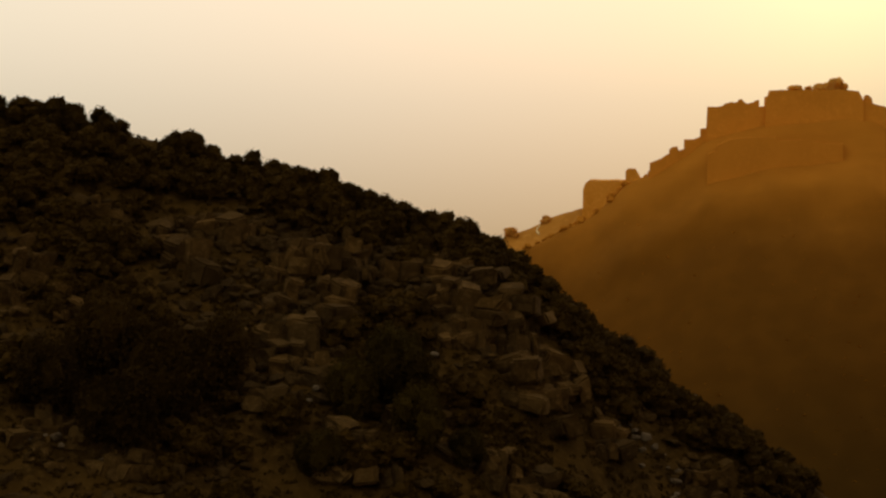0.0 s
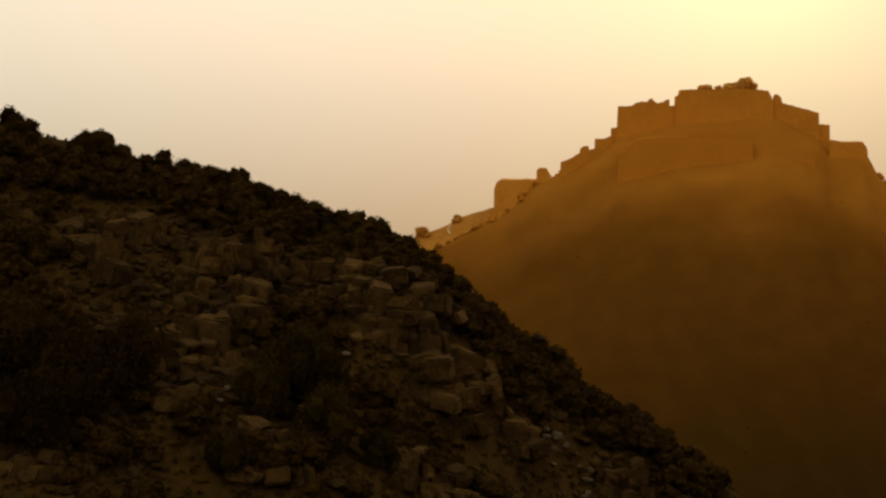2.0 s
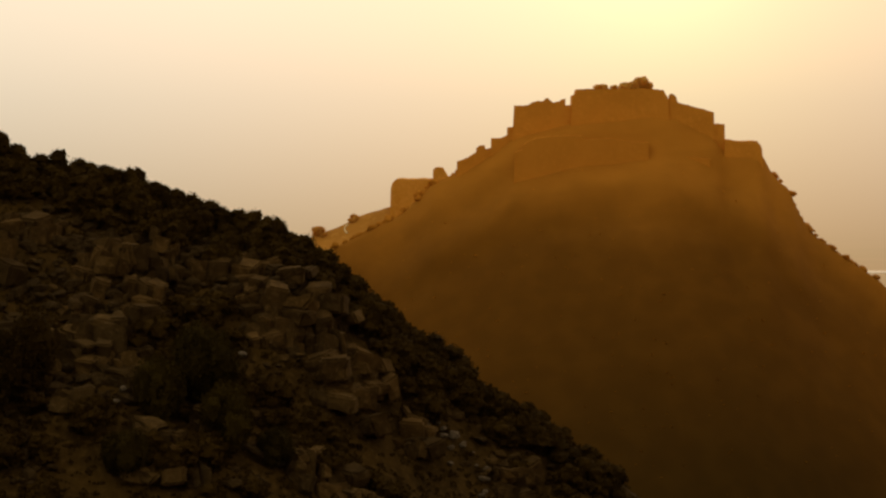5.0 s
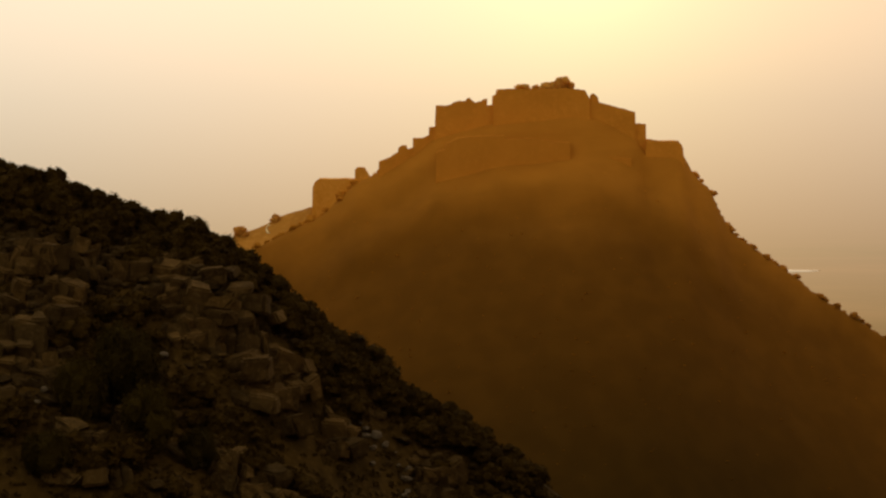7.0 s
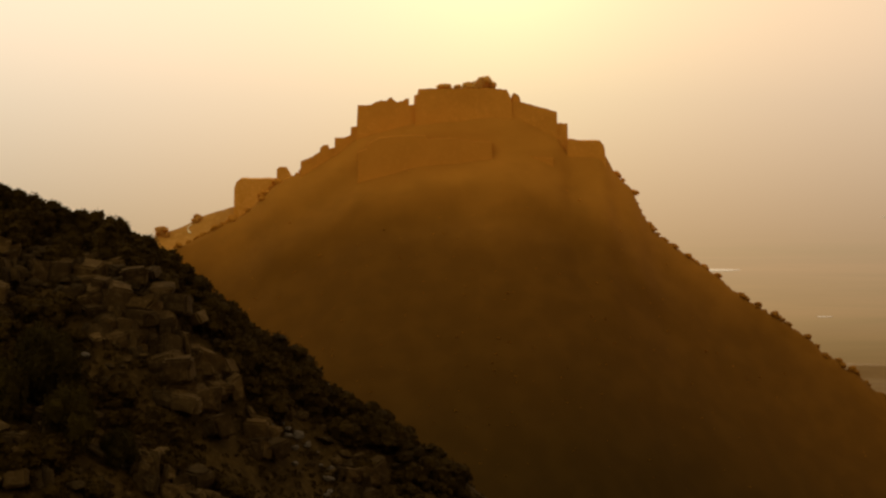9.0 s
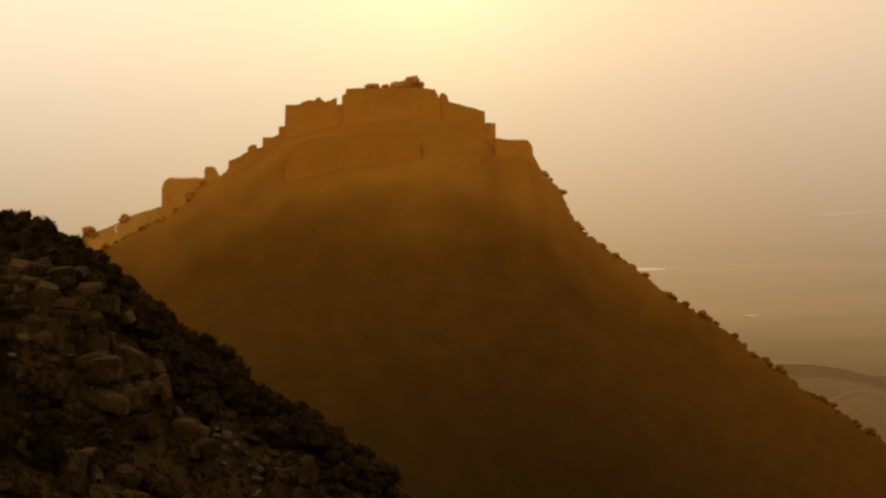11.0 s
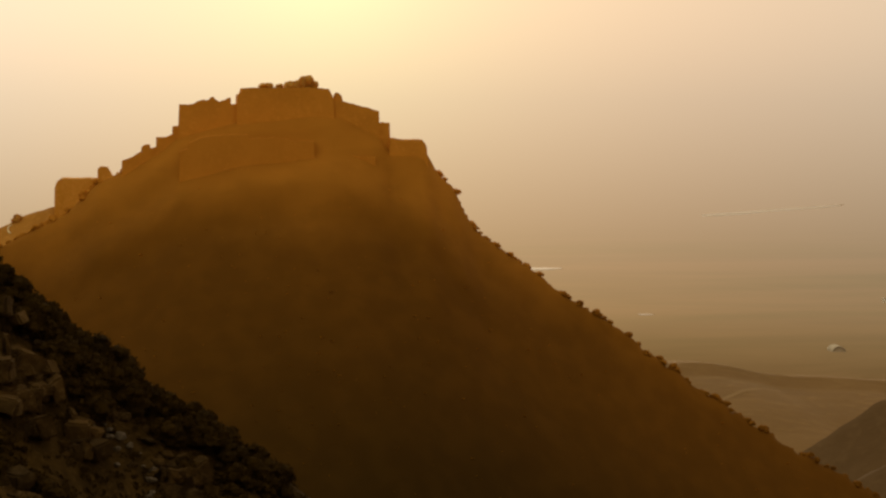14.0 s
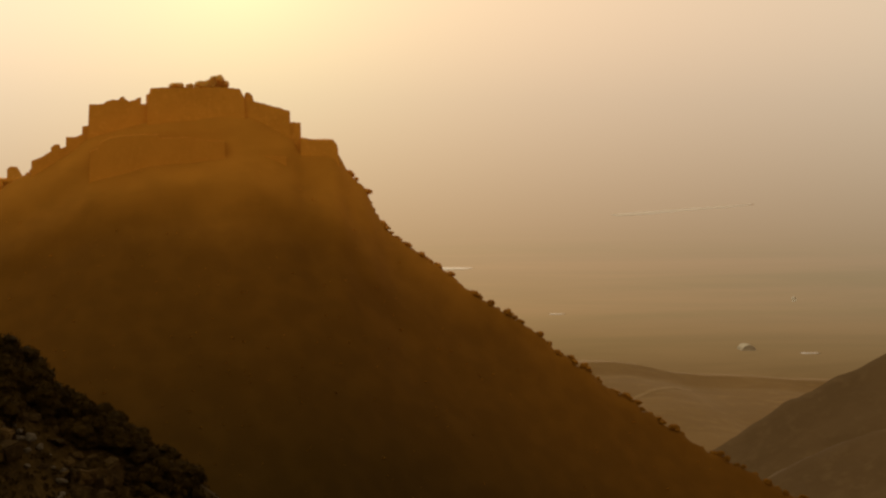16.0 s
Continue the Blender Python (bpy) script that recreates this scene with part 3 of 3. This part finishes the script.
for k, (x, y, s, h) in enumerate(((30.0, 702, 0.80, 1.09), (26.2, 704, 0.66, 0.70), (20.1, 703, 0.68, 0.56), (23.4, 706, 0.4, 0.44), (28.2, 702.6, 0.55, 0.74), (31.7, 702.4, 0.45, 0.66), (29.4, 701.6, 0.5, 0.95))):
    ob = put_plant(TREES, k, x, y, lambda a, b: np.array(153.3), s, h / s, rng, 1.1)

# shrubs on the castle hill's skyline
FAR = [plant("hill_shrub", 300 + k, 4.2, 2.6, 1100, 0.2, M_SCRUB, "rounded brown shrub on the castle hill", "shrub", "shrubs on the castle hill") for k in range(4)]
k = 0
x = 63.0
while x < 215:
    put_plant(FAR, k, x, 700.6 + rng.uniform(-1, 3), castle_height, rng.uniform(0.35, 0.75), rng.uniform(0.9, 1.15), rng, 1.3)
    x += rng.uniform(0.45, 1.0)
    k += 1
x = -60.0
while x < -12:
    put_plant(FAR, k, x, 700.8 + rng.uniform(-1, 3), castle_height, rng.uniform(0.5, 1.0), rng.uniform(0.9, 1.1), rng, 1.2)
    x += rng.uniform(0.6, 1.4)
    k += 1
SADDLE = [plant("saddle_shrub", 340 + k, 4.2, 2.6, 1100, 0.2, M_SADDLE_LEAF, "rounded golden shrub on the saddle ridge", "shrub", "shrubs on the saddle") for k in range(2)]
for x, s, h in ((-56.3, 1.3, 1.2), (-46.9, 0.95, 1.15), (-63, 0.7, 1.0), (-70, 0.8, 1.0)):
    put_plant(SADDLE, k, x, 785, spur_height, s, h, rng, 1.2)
    k += 1


def scatter_mesh(name, spots, height, material, leaves, label, category):
    """Uncounted low growth: many small clumps of leaves in one mesh."""
    rng = random.Random(77)
    verts, faces = [], []
    for x, y, s in spots:
        z = float(height(np.array(x), np.array(y))) - 0.2 * s
        for k in range(leaves):
            v = Vector((rng.gauss(0, 1), rng.gauss(0, 1), abs(rng.gauss(0, 1)))).normalized() * s * rng.uniform(0.6, 1.0)
            p = Vector((x, y, z)) + Vector((v.x, v.y, v.z * 0.8))
            e = Euler((rng.uniform(0, 3.1), rng.uniform(0, 3.1), rng.uniform(0, 6.2))).to_matrix()
            n = len(verts)
            verts += [tuple(p + e @ Vector(o) * s * 0.55) for o in ((-0.5, -0.3, 0), (0.5, -0.35, 0), (0.4, 0.4, 0.1), (-0.4, 0.35, 0.1))]
            faces.append((n, n + 1, n + 2, n + 3))
    return tagged(new(name, mesh_of(name, verts, faces, material, False)), label, category, kind="stuff")


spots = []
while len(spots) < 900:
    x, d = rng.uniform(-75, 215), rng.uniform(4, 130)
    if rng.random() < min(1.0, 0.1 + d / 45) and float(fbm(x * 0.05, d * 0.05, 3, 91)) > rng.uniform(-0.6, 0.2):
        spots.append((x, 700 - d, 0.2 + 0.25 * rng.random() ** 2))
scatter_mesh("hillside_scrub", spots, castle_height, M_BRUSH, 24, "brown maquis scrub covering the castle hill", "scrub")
spots = []
while len(spots) < 9000:
    x, y = rng.uniform(-60, 22), rng.uniform(176, 221)
    if float(fbm(x * 0.16, y * 0.16, 3, 95)) > rng.uniform(-0.55, 0.25):
        spots.append((x, y, rng.uniform(0.15, 0.5)))
scatter_mesh("undergrowth", spots, near_height, M_LEAF, 12, "low dark undergrowth between the boulders", "undergrowth")


# ---- boulders on the near hillside ----
def boulder_mesh(seed):
    """A blocky, split limestone boulder with worn corners."""
    rng = random.Random(seed)
    bm = bmesh.new()
    for k in range(26):
        v = Vector((rng.gauss(0, 1), rng.gauss(0, 1), rng.gauss(0, 1))).normalized()
        box = max(abs(v.x), abs(v.y), abs(v.z))
        bm.verts.new(v * 0.5 / box ** 0.8 * rng.uniform(0.8, 1.0))
    hull = bmesh.ops.convex_hull(bm, input=bm.verts[:])
    bmesh.ops.delete(bm, geom=[v for v in bm.verts if not v.link_faces], context="VERTS")
    bmesh.ops.dissolve_limit(bm, angle_limit=0.22, verts=bm.verts[:], edges=bm.edges[:])
    bmesh.ops.bevel(bm, geom=bm.edges[:], offset=0.03, segments=1, affect="EDGES")
    stretch = Vector((rng.uniform(1.0, 1.9), rng.uniform(0.9, 1.4), rng.uniform(0.6, 1.15)))
    for v in bm.verts:
        v.co += v.co.normalized() * noise.noise(v.co * 5 + Vector((seed, 0, 0))) * 0.05
        v.co = Vector(p * q for p, q in zip(v.co, stretch))
    me = bpy.data.meshes.new("boulder")
    bm.to_mesh(me)
    bm.free()
    me.materials.append(M_BOULDER)
    return me


def block_mesh(seed, material):
    """A rough-hewn bed of limestone: a bevelled block with skewed corners and a few chips."""
    rng = random.Random(seed)
    bm = bmesh.new()
    bmesh.ops.create_cube(bm, size=1.0)
    for v in bm.verts:
        v.co += Vector((rng.uniform(-0.19, 0.19), rng.uniform(-0.16, 0.16), rng.uniform(-0.15, 0.15)))
    bmesh.ops.subdivide_edges(bm, edges=bm.edges[:], cuts=1, use_grid_fill=True)
    for v in bm.verts:
        v.co += v.co.normalized() * 0.16 * noise.noise(v.co * 2.6 + Vector((seed * 3.7, 0, 0)))
    bmesh.ops.bevel(bm, geom=[e for e in bm.edges if e.calc_face_angle(0) > 0.6], offset=0.11, segments=2, affect="EDGES")
    me = bpy.data.meshes.new("block")
    bm.to_mesh(me)
    bm.free()
    me.materials.append(material)
    return me


LEDGES = [block_mesh(k, M_LEDGE) for k in range(8)]
GLARE_LEDGES = [block_mesh(20 + k, M_GLARE_LEDGE) for k in range(8)]


def outcrop(x, y, width, courses, pool, label, rng):
    """A jointed outcrop: beds of blocks one above another, each stepped back up the slope."""
    ob = tagged(new("rock_outcrop"), label, "outcrop", "outcrops on the hillside")
    z = float(near_height(np.array(x), np.array(y)))
    ob.matrix_basis = pose(x, y, z - 0.75, rng.uniform(-6, 6), rng.uniform(-16, 16), rng.uniform(-25, 25))
    up, back = 0.0, 0.0
    for c in range(courses):
        tall = rng.uniform(0.6, 1.5)
        u = -width / 2 + rng.uniform(0, 1.0)
        reach = width / 2 - rng.uniform(0, 0.5) * width * (c > 0)
        while u < reach:
            wide, high = 0.5 + 1.5 * rng.random() ** 1.6, tall * rng.uniform(0.6, 1.3)
            block = new("block", pool[rng.randrange(8)])
            block.parent = ob
            turn = Euler((rng.uniform(-0.2, 0.2), rng.uniform(-0.22, 0.22), rng.uniform(-0.5, 0.5) + math.pi * rng.randrange(2)))
            block.matrix_basis = Matrix.LocRotScale((u + wide / 2, back + rng.uniform(-0.5, 0.5), up + high / 2), turn, (wide * 1.1, 1.8, high * 1.1))
            u += wide * rng.uniform(0.72, 1.1)
        up += tall * 0.75
        back += rng.uniform(0.5, 1.3)


rock_rng = random.Random(88)
# centre, half axes, number, and whether it is the lightened stone
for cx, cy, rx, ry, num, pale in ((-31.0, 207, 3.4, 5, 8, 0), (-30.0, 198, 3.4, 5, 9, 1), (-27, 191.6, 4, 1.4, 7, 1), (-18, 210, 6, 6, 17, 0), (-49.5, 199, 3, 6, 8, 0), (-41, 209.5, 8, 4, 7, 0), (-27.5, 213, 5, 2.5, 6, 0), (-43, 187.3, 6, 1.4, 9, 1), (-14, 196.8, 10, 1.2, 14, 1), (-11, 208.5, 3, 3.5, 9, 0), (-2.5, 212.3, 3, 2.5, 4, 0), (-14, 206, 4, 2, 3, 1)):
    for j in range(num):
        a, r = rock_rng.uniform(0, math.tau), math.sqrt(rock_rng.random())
        outcrop(cx + rx * r * math.cos(a), cy + ry * r * math.sin(a), rock_rng.uniform(1.8, 4.2), rock_rng.randint(1, 3), GLARE_LEDGES if pale else LEDGES,
                "broken limestone ledges on the hillside, lightened by glare" if pale else "jointed brown limestone ledges among the scrub", rock_rng)


ROCKS = [boulder_mesh(k) for k in range(10)]
FIELDS = ((-31.4, 203, 4.5, 7.5, 66), (-17, 210, 6, 6.5, 62), (-48.5, 197, 3, 5, 20), (-41.3, 211, 8, 4.5, 28), (-42, 186, 6, 3, 28), (-14.7, 198, 9, 2.5, 34), (-26, 214, 5, 3, 16), (-3.8, 213, 3, 4, 22))
for cx, cy, rx, ry, num in FIELDS:
    for j in range(num):
        a, r = rng.uniform(0, math.tau), math.sqrt(rng.random())
        x, y = cx + rx * r * math.cos(a), cy + ry * r * math.sin(a)
        s = 0.4 + 1.1 * rng.random() ** 1.9
        z = float(near_height(np.array(x), np.array(y)))
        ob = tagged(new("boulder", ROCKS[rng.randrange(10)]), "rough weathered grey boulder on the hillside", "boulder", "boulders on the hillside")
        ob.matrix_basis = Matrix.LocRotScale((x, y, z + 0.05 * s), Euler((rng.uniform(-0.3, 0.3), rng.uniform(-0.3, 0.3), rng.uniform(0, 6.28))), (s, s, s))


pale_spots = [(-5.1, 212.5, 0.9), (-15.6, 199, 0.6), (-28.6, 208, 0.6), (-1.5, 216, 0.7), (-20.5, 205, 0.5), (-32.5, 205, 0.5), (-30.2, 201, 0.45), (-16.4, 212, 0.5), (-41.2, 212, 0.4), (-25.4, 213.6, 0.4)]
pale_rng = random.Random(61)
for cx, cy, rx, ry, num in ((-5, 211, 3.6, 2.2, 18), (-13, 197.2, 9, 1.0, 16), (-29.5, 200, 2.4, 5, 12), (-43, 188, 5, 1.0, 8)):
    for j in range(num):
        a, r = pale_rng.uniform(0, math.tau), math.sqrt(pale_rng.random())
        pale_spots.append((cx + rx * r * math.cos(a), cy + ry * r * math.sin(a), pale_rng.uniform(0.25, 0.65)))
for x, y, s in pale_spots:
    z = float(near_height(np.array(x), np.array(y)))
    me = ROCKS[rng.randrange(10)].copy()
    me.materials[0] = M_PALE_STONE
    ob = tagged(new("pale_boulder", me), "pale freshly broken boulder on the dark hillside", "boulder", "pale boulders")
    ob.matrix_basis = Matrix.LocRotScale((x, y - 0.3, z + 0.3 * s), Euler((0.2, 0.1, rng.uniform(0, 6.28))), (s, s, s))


def rubble():
    """Loose stones too many to count, in one mesh."""
    base = [[tuple(v.co) for v in me.vertices] for me in ROCKS[:4]]
    polys = [[tuple(p.vertices) for p in me.polygons] for me in ROCKS[:4]]
    verts, faces = [], []
    rng = random.Random(41)
    while len(faces) < 230 * 1000:
        x, y = rng.uniform(-62, 14), rng.uniform(178, 219)
        if float(fbm(x * 0.14 + 9, y * 0.14, 3, 97)) < rng.uniform(-0.1, 0.55):
            continue
        s, k = 0.2 + 0.9 * rng.random() ** 1.8, rng.randrange(4)
        z = float(near_height(np.array(x), np.array(y)))
        m = Matrix.LocRotScale((x, y, z + 0.1 * s), Euler((rng.uniform(-0.4, 0.4), rng.uniform(-0.4, 0.4), rng.uniform(0, 6.28))), (s * 1.2, s, s))
        n = len(verts)
        verts += [tuple(m @ Vector(v)) for v in base[k]]
        faces += [tuple(i + n for i in p) for p in polys[k]]
    return tagged(new("rubble", mesh_of("rubble", verts, faces, M_BOULDER, False)), "loose weathered stones strewn over the hillside", "rubble", kind="stuff")


rubble()


# ---- ponds and fields on the plain ----
def pond(x, y, length, width, turn, label, name="pond", material=M_WATER, lift=0.3):
    bm = bmesh.new()
    rng = random.Random(int(x * 7 + y))
    ring = []
    for k in range(28):
        a = k * math.tau / 28
        r = 1 + rng.uniform(-0.12, 0.12)
        ring.append((math.copysign(abs(math.cos(a)) ** 0.7, math.cos(a)) * length / 2 * r, math.copysign(abs(math.sin(a)) ** 0.7, math.sin(a)) * width / 2 * r * (1 - 0.55 * math.cos(a))))
    hi = [bm.verts.new((u, v, 0.0)) for u, v in ring]
    lo = [bm.verts.new((u * 1.03, v * 1.6, -2.0)) for u, v in ring]
    bm.faces.new(hi)
    for k in range(28):
        bm.faces.new((lo[k], lo[(k + 1) % 28], hi[(k + 1) % 28], hi[k]))
    ob = part(name, bm, material)
    ob.matrix_basis = pose(x, y, float(plain_height(np.array(x), np.array(y))) + lift, 0, 0, turn)
    return tagged(ob, label, "pond", "ponds on the plain")


pond(317, 2505, 44, 32, 3, "bright narrow fish pond reflecting the sky")
pond(325, 1962, 11, 8, 0, "small bright pond on the hazy plain")
pond(425, 1636, 12, 6, 0, "thin gleaming basin among the fields")
pond(816, 3826, 440, 30, 53, "long pale reservoir far out on the plain", "reservoir", M_PALE_WATER, 0.8)


def polytunnel(x, y):
    """a growing tunnel: arched pale cover with thickness, and its hoops."""
    z = float(plain_height(np.array(x), np.array(y)))
    ob = tagged(new("polytunnel"), "pale arched polytunnel among the hazy fields", "greenhouse")
    ob.location = (x, y, z)
    bm = bmesh.new()
    rings = []
    for v in (0.0, 14.0):
        for r in (1.0, 0.82):
            rings.append([bm.verts.new((4.4 * r * math.cos(math.pi * k / 14), v, 3.5 * r * math.sin(math.pi * k / 14))) for k in range(15)])
    for a, b in ((0, 2), (3, 1), (1, 0), (2, 3)):
        for k in range(14):
            bm.faces.new((rings[a][k], rings[a][k + 1], rings[b][k + 1], rings[b][k]))
    part("cover", bm, M_SHEET, ob)
    bm = bmesh.new()
    arch = [[bm.verts.new((4.4 * 0.8 * math.cos(math.pi * k / 14), v, 3.5 * 0.8 * math.sin(math.pi * k / 14))) for k in range(15)] for v in (0.5, 0.6)]
    bm.faces.new(arch[0])
    bm.faces.new(arch[1][::-1])
    for k in range(15):
        bm.faces.new((arch[0][k - 1], arch[1][k - 1], arch[1][k], arch[0][k]))
    part("end_wall", bm, M_SHEET, ob)
    for v in (0.2, 7.0, 13.8):
        bm = bmesh.new()
        out = [[bm.verts.new((r * 4.4 * math.cos(math.pi * k / 14), v + d, r * 3.5 * math.sin(math.pi * k / 14))) for k in range(15)] for r, d in ((0.80, -0.05), (0.80, 0.05), (0.77, 0.05), (0.77, -0.05))]
        for q in range(4):
            for k in range(14):
                bm.faces.new((out[q][k], out[q][k + 1], out[(q + 1) % 4][k + 1], out[(q + 1) % 4][k]))
        part("hoop", bm, M_BARK, ob)
    return ob


polytunnel(392, 1655)


def shed(x, y):
    """A small pale farm shed with a pitched roof."""
    z = float(plain_height(np.array(x), np.array(y)))
    ob = tagged(new("farm_shed"), "tiny pale farm shed far out on the plain", "shed")
    ob.location = (x, y, z)
    bm = bmesh.new()
    bmesh.ops.create_cube(bm, size=1.0, matrix=Matrix.LocRotScale((0, 0, 1.2), None, (2.6, 3.6, 3.0)))
    part("wall", bm, M_WHITEWASH, ob)
    bm = bmesh.new()
    pts = [bm.verts.new((u, v, h)) for v in (-2.1, 2.1) for u, h in ((-1.6, 2.55), (0, 3.4), (1.6, 2.55), (1.6, 2.65), (0, 3.55), (-1.6, 2.65))]
    for k in range(6):
        bm.faces.new((pts[k], pts[(k + 1) % 6], pts[6 + (k + 1) % 6], pts[6 + k]))
    bm.faces.new((pts[0], pts[1], pts[4], pts[5]))
    bm.faces.new((pts[1], pts[2], pts[3], pts[4]))
    bm.faces.new((pts[6], pts[7], pts[10], pts[11]))
    bm.faces.new((pts[7], pts[8], pts[9], pts[10]))
    part("roof", bm, M_WHITEWASH, ob)
    return ob


shed(523, 2063)


def track():
    """A pale track over the low hills."""
    bm = bmesh.new()
    bends = [(236, 1246), (242, 1262), (250, 1280), (259, 1296), (267, 1310), (276, 1324), (288, 1336)]
    xs = np.linspace(236, 288, 40)
    pts = [(float(x), float(y)) for x, y in zip(xs, profile(bends, xs))]
    rows = []
    for x, y in pts:
        for s in (-1.5, 1.5):
            z = float(low_height(np.array(x), np.array(y + s * 2)))
            rows.append(bm.verts.new((x, y + s * 2, z + 0.1)))
    for k in range(0, len(rows) - 2, 2):
        bm.faces.new((rows[k], rows[k + 2], rows[k + 3], rows[k + 1]))
    return tagged(part("dirt_track", bm, M_TRACK), "pale dirt track crossing the low foothill", "track", kind="structure")


track()


def kerb():
    """Curved path edge at a saddle bend, its sunlit gleam painted as pale stone."""
    bm = bmesh.new()
    prev = None
    for k in range(11):
        a = radians(-70 + 14 * k)
        x, z = -48.1 - 1.4 * math.cos(a), 114.8 + 1.1 * math.sin(a)
        y = 785 - (float(profile(SPUR_RIDGE, x)) - z) / 0.6
        ring = [bm.verts.new((x + dx, y + dy, z + dz)) for dx, dy, dz in ((-0.1, -0.3, -0.3), (0.1, -0.3, -0.3), (0.1, -0.3, 0.14), (-0.1, -0.3, 0.14), (-0.1, 0.4, -0.3), (0.1, 0.4, -0.3), (0.1, 0.4, 0.14), (-0.1, 0.4, 0.14))]
        if prev:
            for i, j in ((0, 1), (1, 2), (2, 3), (3, 0)):
                bm.faces.new((prev[i], prev[j], ring[j], ring[i]))
            for i, j in ((4, 7), (7, 6)):
                bm.faces.new((prev[i], prev[j], ring[j], ring[i]))
            bm.faces.new((prev[3], prev[7], ring[7], ring[3]))
        prev = ring
    return tagged(part("path_kerb", bm, M_SUNLIT_EDGE), "short curved path edge on the saddle, painted sunlit gold", "kerb")


kerb()
